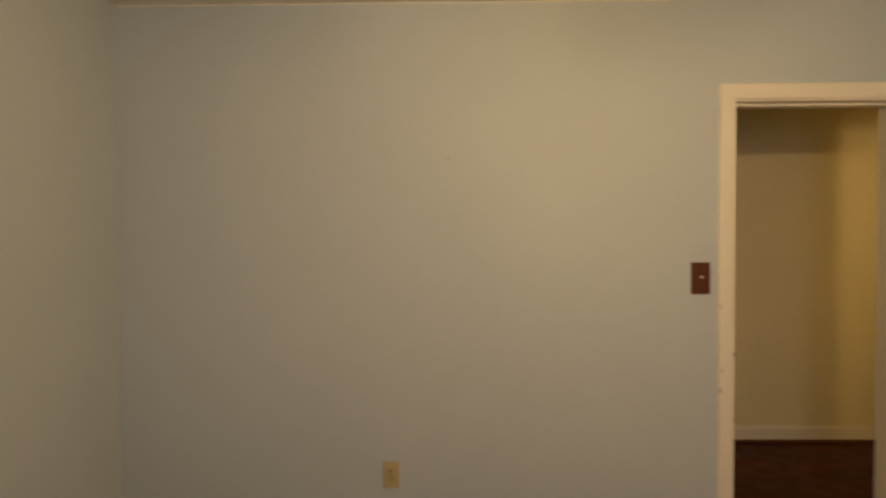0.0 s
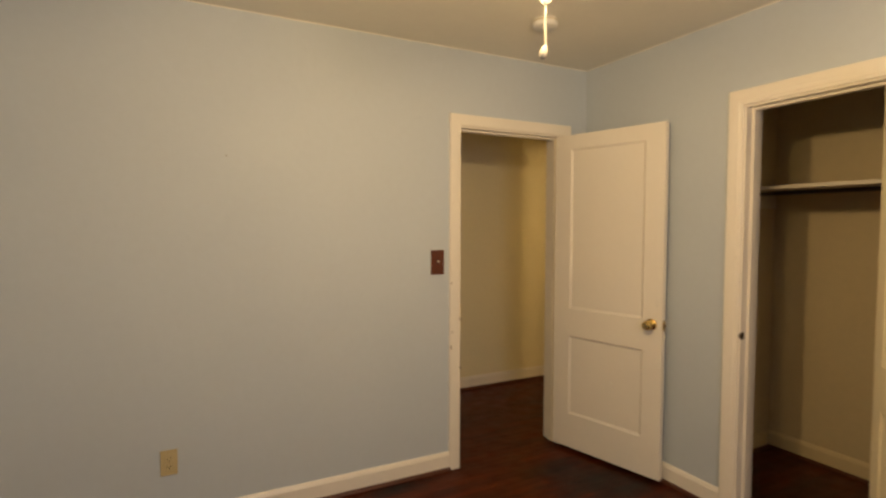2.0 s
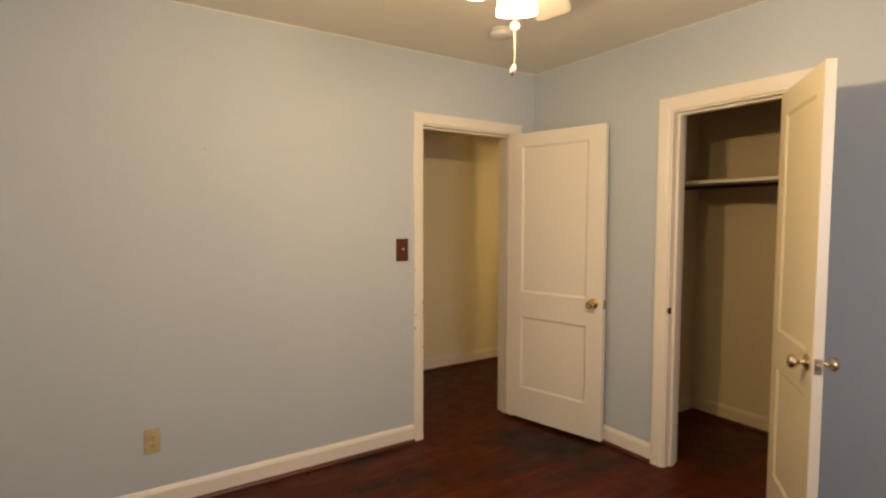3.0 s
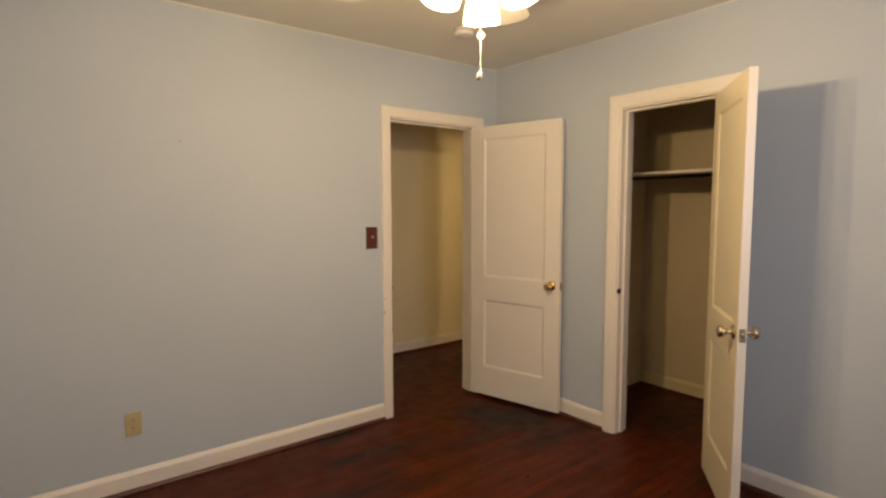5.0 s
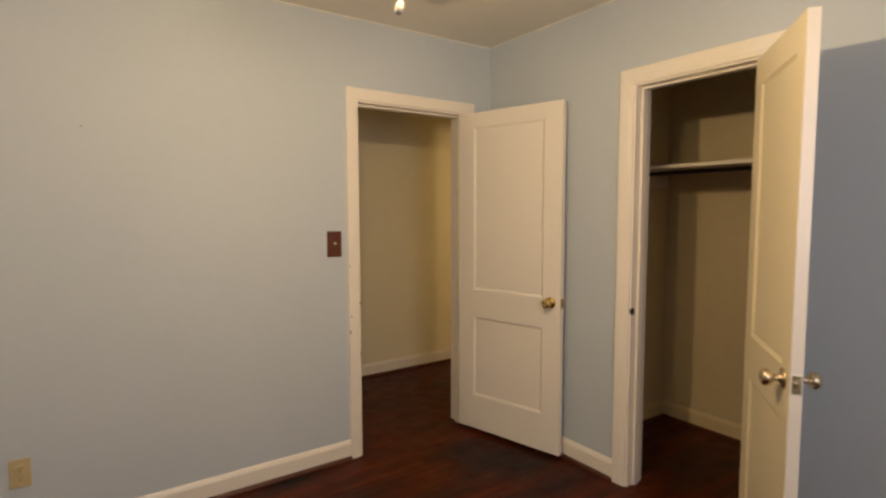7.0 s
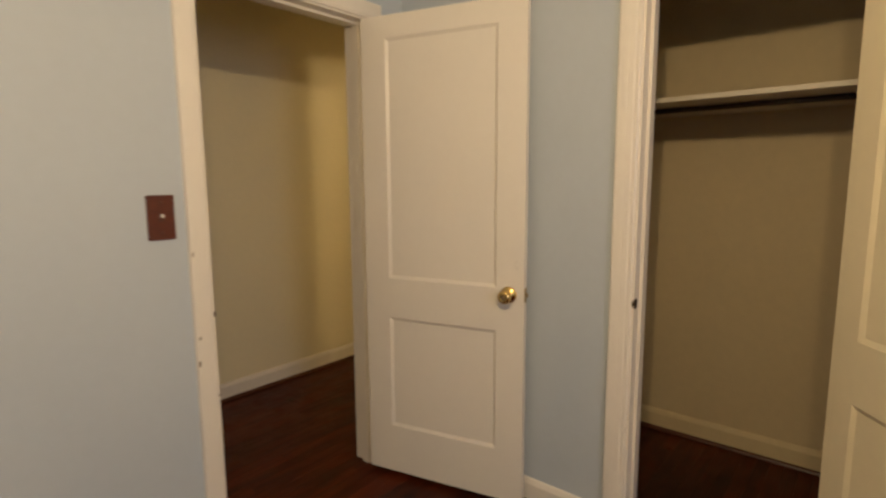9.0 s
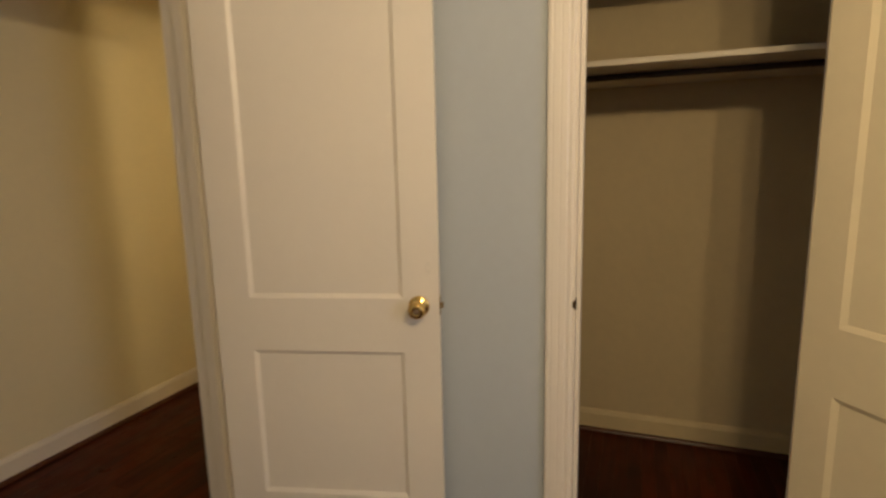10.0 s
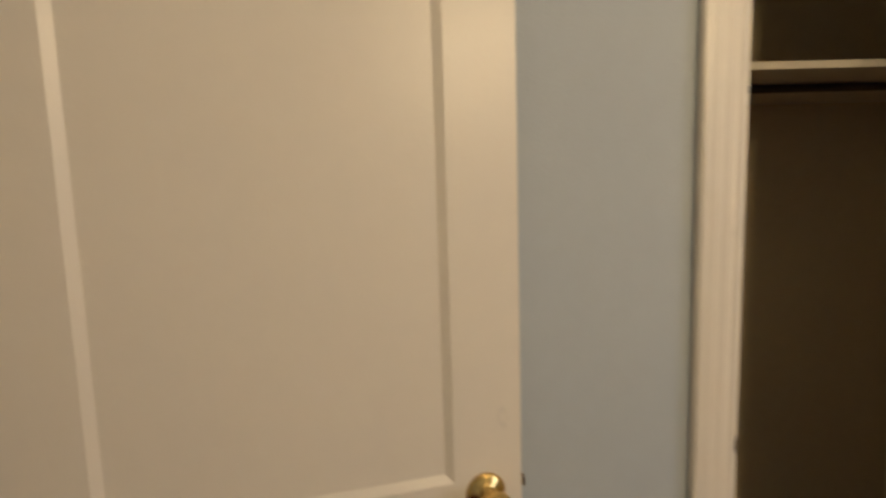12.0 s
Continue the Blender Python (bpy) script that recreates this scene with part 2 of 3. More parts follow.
setting("wall_hall_east", boxes((HALL_E, HALL_E + 0.12, CLO_N + 0.2, HALL_Y + 0.12, 0, H)), CREAM, "cream yellow painted end wall of hall", "wall")
# opening and the wall behind it are added, out of view, for the fill lamp
setting("wall_hall_south", boxes((ET, SIDE_W, 0.02, NT, 0, H), (SIDE_E, HALL_E, 0.02, NT, 0, H), (SIDE_W, SIDE_E, 0.02, NT, HEAD, H)),
        CREAM, "cream yellow painted hall side wall with an opening added for the fill lamp", "wall")
setting("wall_side_room", boxes((ET, HALL_E + 0.12, CLO_N + 0.1, CLO_N + 0.2, 0, H)), CREAM, "unseen cream yellow wall added behind the hall's fill lamp", "wall")
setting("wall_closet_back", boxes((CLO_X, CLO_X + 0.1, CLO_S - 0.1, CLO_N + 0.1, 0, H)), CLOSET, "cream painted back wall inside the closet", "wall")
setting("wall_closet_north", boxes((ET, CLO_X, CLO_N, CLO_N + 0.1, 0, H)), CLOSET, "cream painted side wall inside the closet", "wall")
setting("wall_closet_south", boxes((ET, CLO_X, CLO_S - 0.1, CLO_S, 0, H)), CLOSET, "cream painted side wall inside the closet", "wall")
setting("ceiling", boxes((WEST - 0.12, ET, SOUTH - 0.14, NT, H, H + 0.1)), CEIL, "off-white flat painted bedroom ceiling", "ceiling")
setting("ceiling_hall", boxes((HALL_W - 0.12, HALL_E + 0.12, NT, HALL_Y + 0.12, H, H + 0.1), (ET, HALL_E + 0.12, CLO_N + 0.1, NT, H, H + 0.1)), CEIL, "off-white flat painted hall ceiling", "ceiling")
setting("ceiling_closet", boxes((ET, CLO_X + 0.1, CLO_S - 0.1, CLO_N + 0.1, H, H + 0.1)), CEIL, "off-white flat painted closet ceiling", "ceiling")

# ---- ceiling paint lapped onto the top of the walls ----
def paint_lap(name, a, b, place):
    """A thin uneven lip of ceiling paint from a to b along the top of a wall."""
    bm = bmesh.new()
    rng, n = random.Random(11), int((b - a) / 0.05)
    deep = [0.0035 + 0.003 * rng.random() for _ in range(n + 1)]
    rows = [[bm.verts.new(place(a + (b - a) * i / n, h, H - z)) for h, z in ((0.0, 0.0), (0.0016, 0.0), (0.0016, deep[i]), (0.0, deep[i]))] for i in range(n + 1)]
    for p, q in zip(rows, rows[1:]):
        for k in range(4):
            bm.faces.new((p[k], p[(k + 1) % 4], q[(k + 1) % 4], q[k]))
    bm.faces.new(rows[0]), bm.faces.new(rows[-1])
    bmesh.ops.recalc_face_normals(bm, faces=bm.faces[:])
    setting(name, bm, CEIL, "off-white ceiling paint lapped onto the wall top", "paint line")


paint_lap("paint_line_north", WEST, -0.002, lambda s, h, z: (s, -h, z))
paint_lap("paint_line_east", SOUTH, -0.002, lambda s, h, z: (-h, s, z))

# ---- window behind the walker, the source of the dim daylight ----
win = empty("window_1", pose((WIN_X0 + WIN_X1) / 2, SOUTH - 0.07, WIN_Z0), "white painted window letting in dim daylight", "window", kind="structure")
ww, wh = WIN_X1 - WIN_X0, WIN_Z1 - WIN_Z0
part("window_frame", boxes((-ww / 2, -ww / 2 + 0.05, -0.05, 0.06, 0, wh), (ww / 2 - 0.05, ww / 2, -0.05, 0.06, 0, wh), (-ww / 2 + 0.05, ww / 2 - 0.05, -0.05, 0.06, 0, 0.05),
                           (-ww / 2 + 0.05, ww / 2 - 0.05, -0.05, 0.06, wh - 0.05, wh), (-ww / 2 + 0.05, ww / 2 - 0.05, -0.03, 0.0, wh / 2 - 0.02, wh / 2 + 0.02)), TRIM, win)
part("window_sill", boxes((-ww / 2 - 0.05, ww / 2 + 0.05, 0.065, 0.12, -0.03, 0.0), bevel=0.004), TRIM, win)
for z0, z1 in ((0.052, wh / 2 - 0.022), (wh / 2 + 0.022, wh - 0.052)):
    pane = part("pane", boxes((-ww / 2 + 0.052, ww / 2 - 0.052, -0.047, -0.042, z0, z1)), GLASSM, win)
    pane.visible_shadow = False

# ---- door frames ----
CASING = [(0.007, 0), (0.007, 0.012), (0.010, 0.0145), (0.015, 0.015), (0.018, 0.0165), (0.060, 0.018), (0.066, 0.017), (0.069, 0.013), (0.069, 0)]


FLUTED = [(0.007, 0), (0.007, 0.011), (0.010, 0.014), (0.014, 0.0145), (0.017, 0.0135), (0.020, 0.0138), (0.023, 0.016), (0.034, 0.017), (0.036, 0.0164), (0.038, 0.0164), (0.040, 0.0172),
          (0.052, 0.018), (0.054, 0.0174), (0.057, 0.0174), (0.059, 0.018), (0.066, 0.017), (0.069, 0.013), (0.069, 0)]


def casing(parent, a0, a1, place, wide, profile=CASING):
    """A mitred casing of two legs and a head round an opening from a0 to a1; place(a, h, z) gives the point on the wall."""
    shape = [(d * wide / 0.069 if d > 0 else d, h) for d, h in profile]
    part("casing_leg", extrude(shape, 0.0, lambda d: HEAD + d, lambda d, h, s: place(a0 - d, h, s)), TRIM, parent)
    part("casing_leg", extrude(shape, 0.0, lambda d: HEAD + d, lambda d, h, s: place(a1 + d, h, s)), TRIM, parent)
    lo, hi = (lambda d: a0 - d), (lambda d: a1 + d)
    part("casing_head", extrude(shape, lo, hi, lambda d, h, s: place(s, h, HEAD + d)), TRIM, parent)


fr = empty("door_frame_1", pose(0, 0, 0), "cream white painted wooden frame of the hall doorway", "door frame", kind="structure")
casing(fr, DOOR_L, DOOR_R, lambda a, h, z: (a, -h, z), CO)
part("jamb", boxes((DOOR_L - 0.019, DOOR_L, -0.002, NT + 0.002, 0, HEAD)), TRIM, fr)
part("jamb", boxes((DOOR_R, DOOR_R + 0.019, -0.002, NT + 0.002, 0, HEAD)), TRIM, fr)
part("head_jamb", boxes((DOOR_L - 0.019, DOOR_R + 0.019, -0.002, NT + 0.002, HEAD, HEAD + 0.019)), TRIM, fr)
part("door_stop", boxes((DOOR_L, DOOR_L + 0.012, 0.045, 0.085, 0, HEAD - 0.012), bevel=0.002), TRIM, fr)
part("door_stop", boxes((DOOR_R - 0.012, DOOR_R, 0.045, 0.085, 0, HEAD - 0.012), bevel=0.002), TRIM, fr)
part("door_stop", boxes((DOOR_L, DOOR_R, 0.045, 0.085, HEAD - 0.012, HEAD - 0.0005), bevel=0.002), TRIM, fr)

for x, z, wide, high in ((-0.9655, 0.902, 0.005, 0.011), (-1.0265, 0.739, 0.005, 0.014), (-1.0200, 0.828, 0.004, 0.009), (-0.9665, 0.610, 0.004, 0.008), (-1.0255, 1.115, 0.004, 0.010)):
    chip = lathe([(1.0, 0.0), (0.8, 0.0006), (0.1, 0.0009)], 9)
    for k, v in enumerate(chip.verts):
        v.co.x, v.co.y = v.co.x * wide * (0.7 + 0.3 * math.sin(5.1 * k + 9 * z)), v.co.y * high
    part("paint_chip", chip, CHIP, fr, "brown bare wood chip", pose(x, -0.0178, z, 90, 0, 0))

fr = empty("door_frame_2", pose(0, 0, 0), "cream white painted wooden frame of the closet opening", "door frame", kind="structure")
casing(fr, CL_S, CL_N, lambda a, h, z: (-h, a, z), CO2, FLUTED)
part("jamb", boxes((-0.002, ET + 0.002, CL_N, CL_N + 0.019, 0, HEAD)), TRIM, fr)
part("jamb", boxes((-0.002, ET + 0.002, CL_S - 0.019, CL_S, 0, HEAD)), TRIM, fr)
part("head_jamb", boxes((-0.002, ET + 0.002, CL_S - 0.019, CL_N + 0.019, HEAD, HEAD + 0.019)), TRIM, fr)
part("door_stop", boxes((0.042, 0.08, CL_N - 0.012, CL_N, 0, HEAD - 0.012), bevel=0.002), TRIM, fr)
part("door_stop", boxes((0.042, 0.08, CL_S, CL_S + 0.012, 0, HEAD - 0.012), bevel=0.002), TRIM, fr)
part("door_stop", boxes((0.042, 0.08, CL_S, CL_N, HEAD - 0.012, HEAD - 0.0005), bevel=0.002), TRIM, fr)
part("strike_plate", boxes((-0.0035, 0.024, CL_N - 0.0015, CL_N + 0.001, 0.900, 0.934), bevel=0.0005), OLDBRASS, fr, "small dark tarnished strike plate")
part("strike_hole", boxes((0.004, 0.018, CL_N - 0.0026, CL_N - 0.0012, 0.902, 0.932)), DARK, fr, "dark latch hole")
part("strike_lip", boxes((-0.0055, -0.0021, CL_N + 0.001, CL_N + 0.0070, 0.908, 0.928), bevel=0.001), OLDBRASS, fr, "dark tarnished strike lip")

# ---- baseboards and shoe mouldings ----
BASE = [(0, 0.008), (0.015, 0.008), (0.015, 0.088), (0.0135, 0.093), (0.008, 0.106), (0.004, 0.110), (0, 0.111)]
QUARTER = [(0.0155, 0.001)] + [(0.0155 + 0.017 * math.cos(math.pi / 2 * i / 6), 0.001 + 0.019 * math.sin(math.pi / 2 * i / 6)) for i in range(7)]


def skirting(name, a, b, place, coat=TRIM, shoe=True):
    setting(name, extrude(BASE, a, b, place), coat, "cream white painted wooden baseboard along the wall", "baseboard")
    if shoe:
        setting("shoe_moulding", extrude(QUARTER, a, b, place), SHOE, "brown varnished quarter-round shoe moulding at the floor", "trim")


skirting("baseboard", WEST, DOOR_L - CO, lambda u, v, s: (s, -u, v))
skirting("baseboard_2", DOOR_R + CO, 0.0, lambda u, v, s: (s, -u, v))
skirting("baseboard_3", CL_N + CO2, -0.034, lambda u, v, s: (-u, s, v))
skirting("baseboard_4", SOUTH, CL_S - CO2, lambda u, v, s: (-u, s, v))
skirting("baseboard_5", SOUTH, -0.034, lambda u, v, s: (WEST + u, s, v))
skirting("baseboard_6", WEST + 0.034, -0.034, lambda u, v, s: (s, SOUTH + u, v))
skirting("baseboard_hall", HALL_W, HALL_E, lambda u, v, s: (s, HALL_Y - u, v))
skirting("baseboard_closet_back", CLO_S, CLO_N, lambda u, v, s: (CLO_X - u, s, v), CLOBASE)
skirting("baseboard_closet_side", ET, CLO_X - 0.034, lambda u, v, s: (s, CLO_N - u, v), CLOBASE)
skirting("baseboard_closet_side_2", ET, CLO_X - 0.034, lambda u, v, s: (s, CLO_S + u, v), CLOBASE)


# ---- doors ----
def panel_mesh(u0, u1, z0, z1, t0, t1, slope=0.014, depth=0.0075):
    """A flat panel sunk on both faces, with sloping edges, within a leaf between t0 and t1."""
    bm = bmesh.new()
    for t, d in ((t0, depth), (t1, -depth)):
        o = [bm.verts.new((u, t, z)) for u, z in ((u0, z0), (u1, z0), (u1, z1), (u0, z1))]
        n = [bm.verts.new((u, t + d, z)) for u, z in ((u0 + slope, z0 + slope), (u1 - slope, z0 + slope), (u1 - slope, z1 - slope), (u0 + slope, z1 - slope))]
        for i in range(4):
            j = (i + 1) % 4
            bm.faces.new((o[i], o[j], n[j], n[i]))
        bm.faces.new(n)
    bmesh.ops.recalc_face_normals(bm, faces=bm.faces[:])
    return bm


KNOB = [(0.033, 0.0), (0.033, 0.003), (0.029, 0.006), (0.016, 0.009), (0.0115, 0.013), (0.0105, 0.026), (0.013, 0.031), (0.0215, 0.036), (0.0265, 0.043), (0.0275, 0.050), (0.0255, 0.058), (0.020, 0.064), (0.012, 0.066), (0.010, 0.0645), (0.002, 0.0645)]


def panel_door(name, pin, angle, width, top, stile, rails, knob_z, thick, bottom, hinge_turn, knob_metal, label, inner=None):
    """A two-panel door hung on a pin. In its own space u runs from the pin's edge along the leaf and t through it, away from the pin;
    rails: the heights of the panels' edges, from the top down; inner: the paint of the face away from the pin, where it differs."""
    ob = empty(name, pose(*pin, 0, 0, angle), label, "door", kind="structure")
    t0, t1, b = 0.006, 0.006 + thick, bottom
    u0, u1 = 0.002, width
    lo, hi = -t1, -t0
    z1, z2, z3, z4 = rails
    l, r = stile
    for a, c in ((u0, l), (r, u1)):
        part("stile", boxes((a, c, lo, hi, b, top)), DOORP, ob)
    for a, c in ((z1, top), (z3, z2), (b, z4)):
        part("rail", boxes((l, r, lo, hi, a, c)), DOORP, ob)
    part("panel", panel_mesh(l, r, z2, z1, lo, hi), DOORP, ob)
    part("panel", panel_mesh(l, r, z4, z3, lo, hi), DOORP, ob)
    ku = width - 0.063
    for side, tt in ((1, hi), (-1, lo)):
        m = Matrix.Translation((ku, tt, knob_z)) @ pose(0, 0, 0, -90 * side, 0, 0)
        k = part("door_knob", lathe(KNOB), knob_metal, ob, "round brass door knob", m)
        part("keyhole_button", lathe([(0.0085, 0.0), (0.0085, 0.0025), (0.0065, 0.0032), (0.001, 0.0032)], 16), STEEL, k, "", Matrix.Translation((0, 0, 0.0646)))
    part("latch_plate", boxes((u1, u1 + 0.0015, (lo + hi) / 2 - 0.0125, (lo + hi) / 2 + 0.0125, knob_z - 0.029, knob_z + 0.029), bevel=0.0004), knob_metal, ob, "worn brass latch plate")
    part("latch_bolt", boxes((u1 + 0.0015, u1 + 0.0115, (lo + hi) / 2 - 0.006, (lo + hi) / 2 + 0.006, knob_z - 0.009, knob_z + 0.009), bevel=0.002), STEEL, ob, "small brass latch bolt")
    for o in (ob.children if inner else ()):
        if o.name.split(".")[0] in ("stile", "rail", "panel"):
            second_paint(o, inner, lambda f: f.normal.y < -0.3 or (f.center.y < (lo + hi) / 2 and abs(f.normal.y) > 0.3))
    for hz in (0.22, 1.78):
        part("hinge_leaf", boxes((-0.032, 0.001, -0.0025, -0.0005, hz - 0.042, hz + 0.042)), TRIM, ob, "painted hinge leaf", pose(0, 0, 0, 0, 0, hinge_turn))
        part("hinge", lathe([(0.006, -0.045), (0.0062, -0.044), (0.0062, 0.044), (0.006, 0.045)], 12), TRIM, ob, "painted hinge barrel", Matrix.Translation((-0.001, 0, hz)))
    return ob


# hall door, standing open into the room
panel_door("door_1", (-0.2122, 0.0078, 0), -76.14, 0.732, 2.027, (0.118, 0.618), (1.938, 0.927, 0.752, 0.245), 0.903, 0.035, 0.026, 78.0, BRASS,
           "cream white two-panel wooden door standing open with brass knob")
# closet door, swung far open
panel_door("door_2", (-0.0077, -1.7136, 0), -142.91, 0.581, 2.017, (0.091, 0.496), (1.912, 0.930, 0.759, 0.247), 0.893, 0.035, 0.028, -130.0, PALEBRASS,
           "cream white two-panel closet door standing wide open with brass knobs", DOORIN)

# ---- closet shelf and rod ----
shelf = setting("closet_shelf", boxes((0.410, CLO_X, CLO_S, CLO_N, 1.656, 1.675), bevel=0.0015), SHELF, "cream painted wooden closet shelf across the back", "shelf")
setting("shelf_cleat", boxes((0.55, CLO_X - 0.02, CLO_N - 0.018, CLO_N, 1.567, 1.656), bevel=0.002), SHELF, "cream painted wooden cleat under the shelf", "trim")
setting("shelf_cleat_2", boxes((0.55, CLO_X - 0.02, CLO_S, CLO_S + 0.018, 1.567, 1.656), bevel=0.002), SHELF, "cream painted wooden cleat under the shelf", "trim")
rod = empty("closet_rod", pose(0.613, (CLO_N + CLO_S) / 2, 1.6440), "dark round clothes rod below the closet shelf", "clothes rod")
half = (CLO_N - CLO_S) / 2 - 0.018
part("pole", lathe([(0.0115, -half), (0.0115, half)], 20, "y"), ROD, rod)
for s in (-1, 1):
    part("socket", lathe([(0.022, s * half), (0.022, s * (half - 0.012)), (0.014, s * (half - 0.014))], 20, "y"), ROD, rod)

# ---- switch and outlet ----
sw = empty("light_switch", pose(-1.111, 0, 1.2425), "brown wooden switch plate with a white toggle on the wall", "light switch")
part("plate", boxes((-0.042, 0.042, -0.007, 0, -0.071, 0.071), bevel=0.0025), SWITCH, sw)
part("toggle_slot", boxes((-0.0065, 0.0065, -0.009, -0.0068, -0.013, 0.013), bevel=0.0008), SHOE, sw)
part("toggle", boxes((-0.0045, 0.0045, -0.021, -0.0088, 0.0, 0.011), bevel=0.002), TOGGLE, sw, "white toggle")
for z in (-0.048, 0.048):
    part("screw", lathe([(0.0035, 0), (0.003, 0.0012), (0.0005, 0.0014)], 12), SHOE, sw, "", Matrix.Translation((0, -0.0071, z)) @ pose(0, 0, 0, 90, 0, 0))

ou = empty("wall_outlet", pose(-2.508, 0, 0.350), "ivory plastic double outlet low on the wall", "outlet")
part("plate", boxes((-0.036, 0.036, -0.006, 0, -0.060, 0.060), bevel=0.0022), IVORY, ou)
for z in (-0.0195, 0.0195):
    face = part("receptacle", boxes((-0.0165, 0.0165, -0.0085, -0.0058, z - 0.0145, z + 0.0145), bevel=0.0035), IVORY, ou)
    for x in (-0.0065, 0.0065):
        part("slot", boxes((x - 0.0012, x + 0.0012, -0.0092, -0.0083, z - 0.001, z + 0.008)), DARK, face)
    part("ground_hole", lathe([(0.0026, 0), (0.0026, 0.0008)], 12), DARK, face, "", Matrix.Translation((0, -0.0084, z - 0.007)) @ pose(0, 0, 0, 90, 0, 0))
part("screw", lathe([(0.0032, 0), (0.0028, 0.0012), (0.0005, 0.0014)], 12), STEEL, ou, "", Matrix.Translation((0, -0.0061, 0)) @ pose(0, 0, 0, 90, 0, 0))

# ---- a filled nail hole on the wall ----
setting("nail_hole", lathe([(0.0040, 0.0), (0.0035, 0.0008), (0.001, 0.0010)], 12), FILLER, "small grey filled nail hole in the wall", "nail hole").matrix_basis = pose(-2.238, 0, 1.787, 90, 0, 0)

# ---- smoke detector ----
sd = empty("smoke_detector", pose(-0.802, -0.578, H), "round white plastic smoke detector on the ceiling", "smoke detector")
part("mount", lathe([(0.055, 0), (0.055, -0.007)], 40), WHITE, sd)
part("cover", lathe([(0.062, -0.007), (0.0625, -0.020), (0.0615, -0.036), (0.056, -0.041), (0.02, -0.042), (0.001, -0.042)], 40), WHITE, sd)
part("vent_ring", lathe([(0.0622, -0.013), (0.0635, -0.014), (0.0635, -0.017), (0.0622, -0.018)], 40), IVORY, sd)
part("button", lathe([(0.010, -0.0415), (0.010, -0.044), (0.007, -0.045), (0.001, -0.045)], 20), WHITE, sd)

# ---- ceiling fan with three lamps ----
FX, FY = -1.665, -1.685
fan = empty("ceiling_fan", pose(FX, FY, H), "white ceiling fan with three lit frosted glass lamp shades", "ceiling fan")
part("canopy", lathe([(0.068, 0), (0.068, -0.012), (0.058, -0.035), (0.030, -0.052), (0.001, -0.052)]), WHITE, fan)
part("downrod", lathe([(0.0125, -0.045), (0.0125, -0.062)], 20), WHITE, fan)
part("motor_housing", lathe([(0.03, -0.050), (0.075, -0.060), (0.112, -0.084), (0.118, -0.123), (0.112, -0.158), (0.085, -0.185), (0.001, -0.185)], 40), WHITE, fan)
part("light_kit", lathe([(0.052, -0.185), (0.056, -0.198), (0.056, -0.238), (0.048, -0.261), (0.030, -0.271), (0.001, -0.271)], 32), WHITE, fan)
for i in range(5):
    a = 35 + 72 * i
    m = pose(0, 0, 0, 0, 0, a)
    part("blade_iron", boxes((0.09, 0.235, -0.019, 0.019, -0.204, -0.198), bevel=0.002), WHITE, fan, "", m)
    bm = bmesh.new()
    outline = [(0.19, -0.052), (0.22, -0.058), (0.60, -0.072), (0.632, -0.068), (0.650, -0.052), (0.655, 0), (0.650, 0.052), (0.632, 0.068), (0.60, 0.072), (0.22, 0.058), (0.19, 0.052)]
    lo = [bm.verts.new((x, y, 0)) for x, y in outline]
    hi = [bm.verts.new((x, y, 0.006)) for x, y in outline]
    bm.faces.new(lo[::-1]), bm.faces.new(hi)
    for k in range(len(lo)):
        j = (k + 1) % len(lo)
        bm.faces.new((lo[k], lo[j], hi[j], hi[k]))
    part("blade", bm, BLADE, fan, "white fan blade", m @ Matrix.Translation((0, 0, -0.228)) @ pose(0, 0, 0, -10, 0, 0))
for i in range(3):
    a = radians(47 + 120 * i)
    c = Vector((0.113 * math.cos(a), 0.113 * math.sin(a), -0.270))
    tilt = Matrix.Translation(c) @ pose(0, 0, 0, 0, 0, 47 + 120 * i) @ pose(0, 0, 0, 0, -16, 0)
    part("lamp_arm", lathe([(0.010, -0.02), (0.010, 0.075)], 14), WHITE, fan, "", Matrix.Translation((0.045 * math.cos(a), 0.045 * math.sin(a), -0.248)) @ pose(0, 0, 0, 0, 0, 47 + 120 * i) @ pose(0, 0, 0, 0, 115, 0))
    sh = part("lamp_shade", lathe([(0.028, 0.012), (0.036, 0.0), (0.047, -0.033), (0.0575, -0.076), (0.0645, -0.115), (0.0635, -0.129), (0.0545, -0.1335), (0.001, -0.1335)], 32), SHADE, fan, "lit frosted white glass shade", tilt)
    bulb = bpy.data.lights.new("bulb", "POINT")
    bulb.energy, bulb.color, bulb.shadow_soft_size = BULB, BULB_COLOUR, 0.024
    new("bulb", bulb).matrix_world = Matrix.Translation((FX, FY, H)) @ tilt @ Matrix.Translation((0, 0, -0.168))
    part("lamp_holder", lathe([(0.015, 0.042), (0.024, 0.038), (0.028, 0.014), (0.027, 0.0125)], 24), WHITE, sh)
BEADS = [(r, -0.268 - 0.0055 * k - d) for k in range(59) for r, d in ((0.0012, 0.0), (0.0025, 0.0018), (0.0025, 0.0037))]
part("pull_chain", lathe(BEADS, 8), CORD, fan, "thin white beaded pull chain")
part("medallion", lathe([(0.001, -0.005), (0.0115, -0.005), (0.0138, -0.002), (0.0138, 0.002), (0.0115, 0.005), (0.001, 0.005)], 24, "y"), CORD, fan, "round white pull medallion", Matrix.Translation((0, 0, -0.481)) @ pose(0, 0, 0, 0, 0, -43))
part("pull_bead", lathe([(0.002, 0.002), (0.006, -0.002), (0.0095, -0.016), (0.0085, -0.026), (0.004, -0.031), (0.001, -0.031)], 16), CORD, fan, "white pull drop", Matrix.Translation((0, 0, -0.592)) @ pose(0, 0, 0, 12, 10, 0))

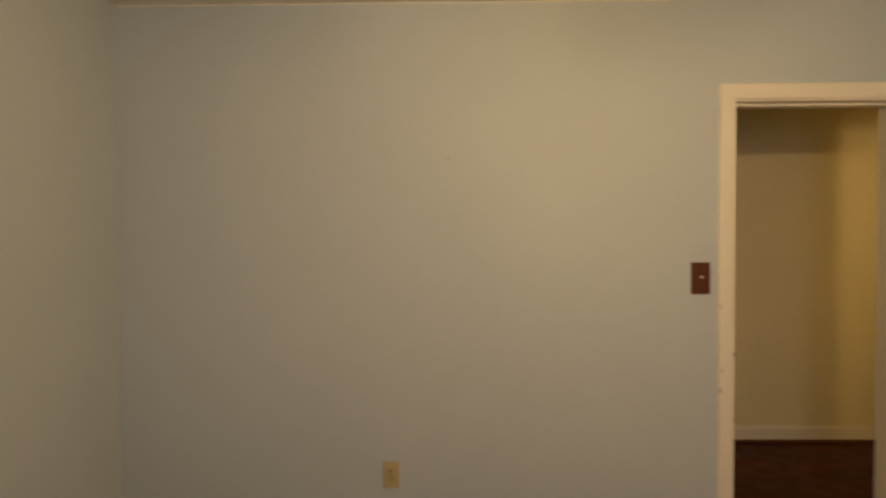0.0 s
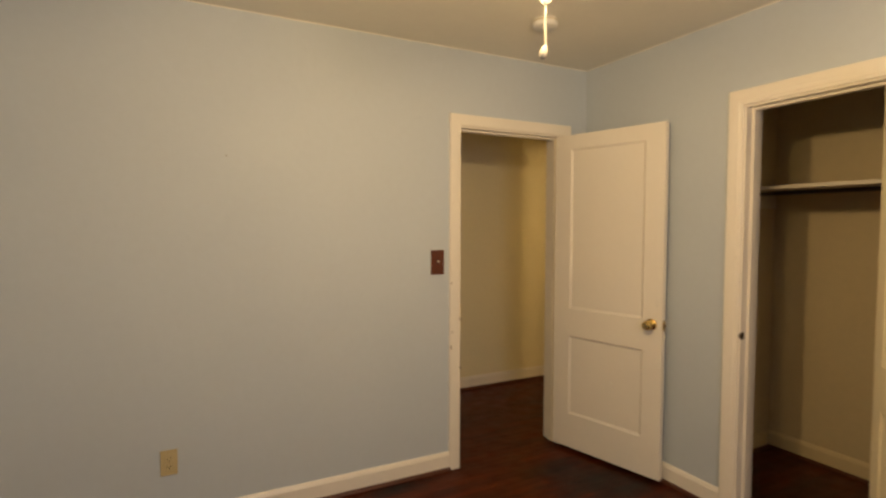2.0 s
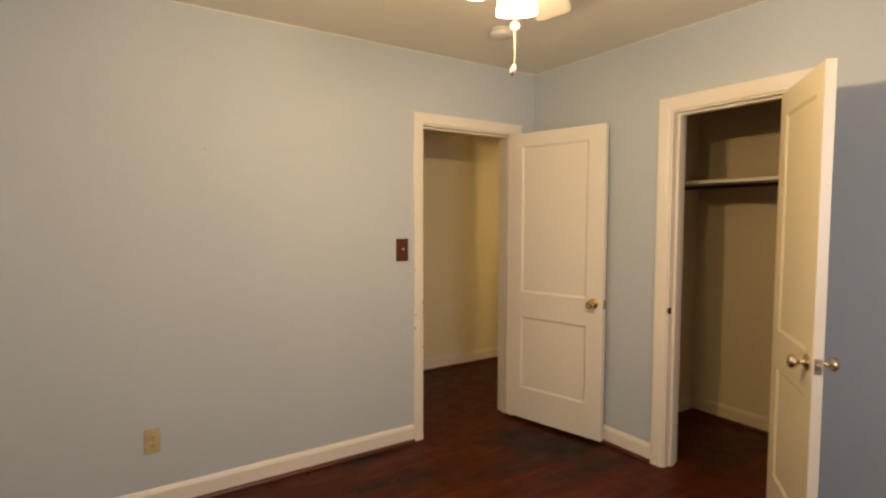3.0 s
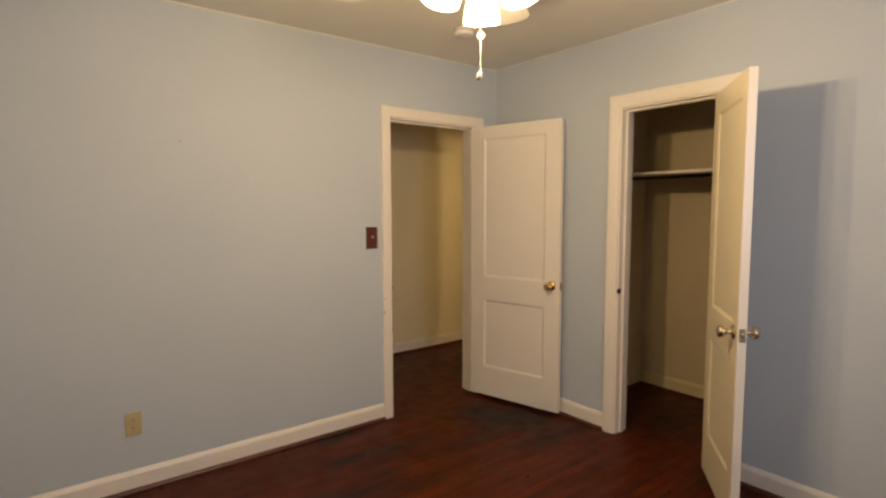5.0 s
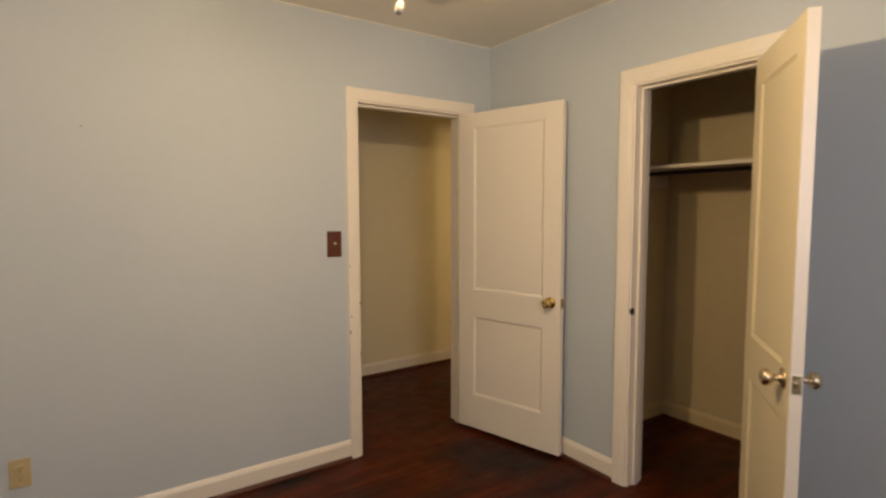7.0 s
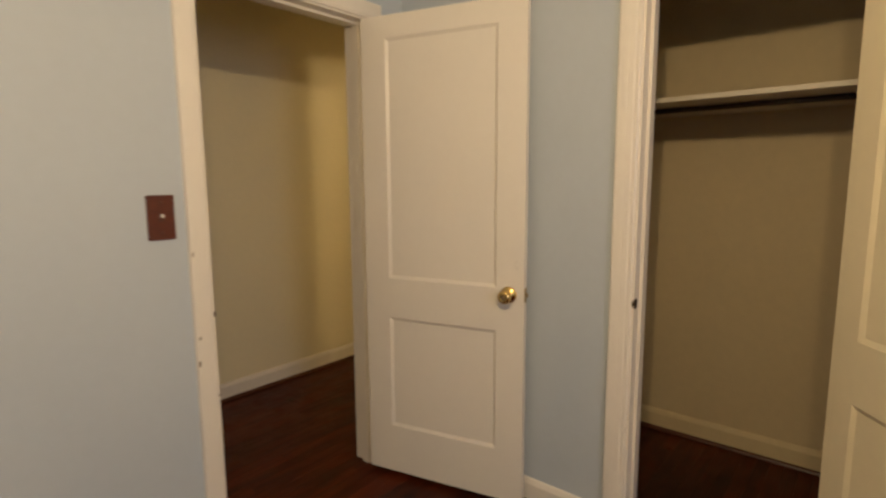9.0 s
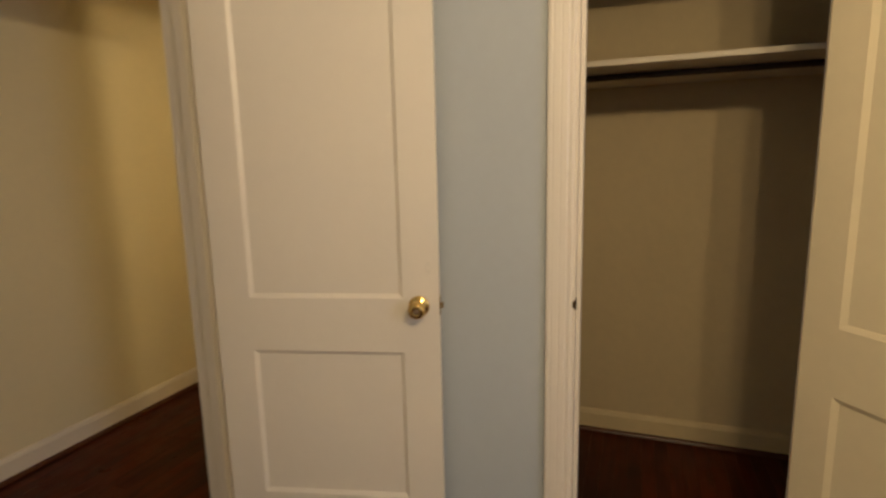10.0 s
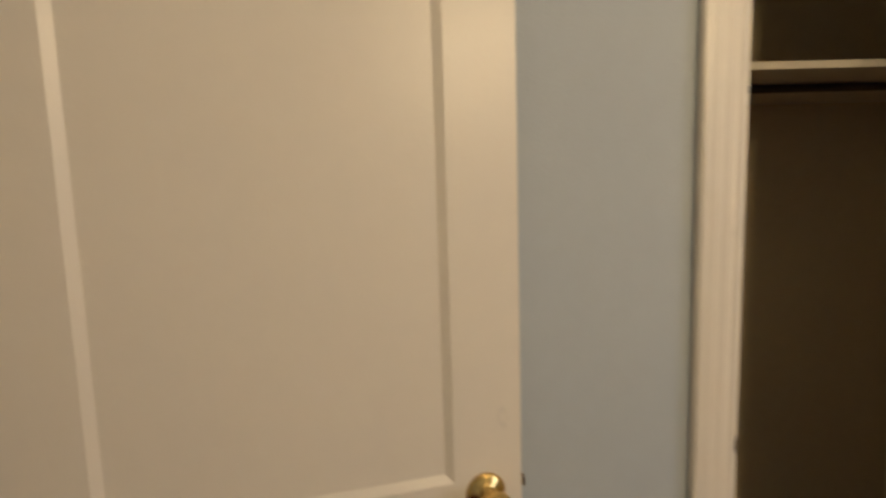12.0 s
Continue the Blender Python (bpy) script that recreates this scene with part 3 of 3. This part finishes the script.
# ---- unseen fill lamp, added to brighten the hall wall ----
hl = empty("side_room_lamp", pose(0.93, -0.36, H), "unseen frosted globe lamp added to brighten the hall", "ceiling lamp")
part("base", lathe([(0.06, 0), (0.06, -0.02), (0.02, -0.03), (0.012, -0.04), (0.012, -0.43), (0.028, -0.44)], 32), WHITE, hl)
part("globe", lathe([(0.026, -0.44), (0.040, -0.45), (0.048, -0.465), (0.044, -0.478), (0.001, -0.478)], 32), SHADE, hl, "lit frosted glass shade of the added fill lamp")
bulb = bpy.data.lights.new("side_bulb", "POINT")
bulb.energy, bulb.color, bulb.shadow_soft_size = 16.5, BULB_COLOUR, 0.03
new("side_bulb", bulb).matrix_world = Matrix.Translation((0.93, -0.36, 1.965))

# ---- floor: oak strips ----
floor = setting("floor", boxes((WEST - 0.1, HALL_E + 0.1, SOUTH - 0.12, HALL_Y + 0.1, -0.05, -0.006)), DARK, "dark stained narrow oak strip floor, worn and patchy", "floor")
STRIP = 0.057


def strip_mesh():
    """One strip of unit length with eased top edges."""
    e, g = 0.0005, 0.0002
    prof = [(g, -0.0055), (g, -e), (g + e, 0.0), (STRIP - g - e, 0.0), (STRIP - g, -e), (STRIP - g, -0.0055)]
    return extrude(prof, 0.0, 1.0, lambda u, v, s: (s, u, v))


strip = as_mesh("floor_strip", strip_mesh(), FLOOR)
rng = random.Random(4)
rest = bmesh.new()
count = 0
rows = [HALL_Y - STRIP * (k + 1) for k in range(int((HALL_Y - SOUTH) / STRIP) + 1)]
for y in rows:
    if y > NT:
        x, end = HALL_W, HALL_E
    elif y > -0.02:
        x, end = -1.15, 0.0
    elif CLO_S - STRIP < y < CLO_N:
        x, end = WEST, CLO_X
    else:
        x, end = WEST, 0.0
    x -= rng.uniform(0, 0.7) if x == WEST else 0.0
    while x < end - 0.01:
        length = min(rng.choice((0.6, 0.85, 1.1, 1.45, 1.8)), end - x)
        if end - x - length < 0.2:
            length = end - x
        near = y > -2.3 and x + length > -3.0 and count < 300
        if near:
            ob = new("floor_strip", strip)
            ob.parent = floor
            ob.location, ob.scale = (x + 0.0004, y, 0), (length - 0.0008, 1, 1)
            count += 1
        else:
            box(rest, x + 0.0006, x + length - 0.0006, y + 0.0006, y + STRIP - 0.0006, -0.0055, 0.0)
        x += length
rest_ob = part("floor_strips", rest, FLOOR, floor)
tagged(rest_ob, kind="stuff")
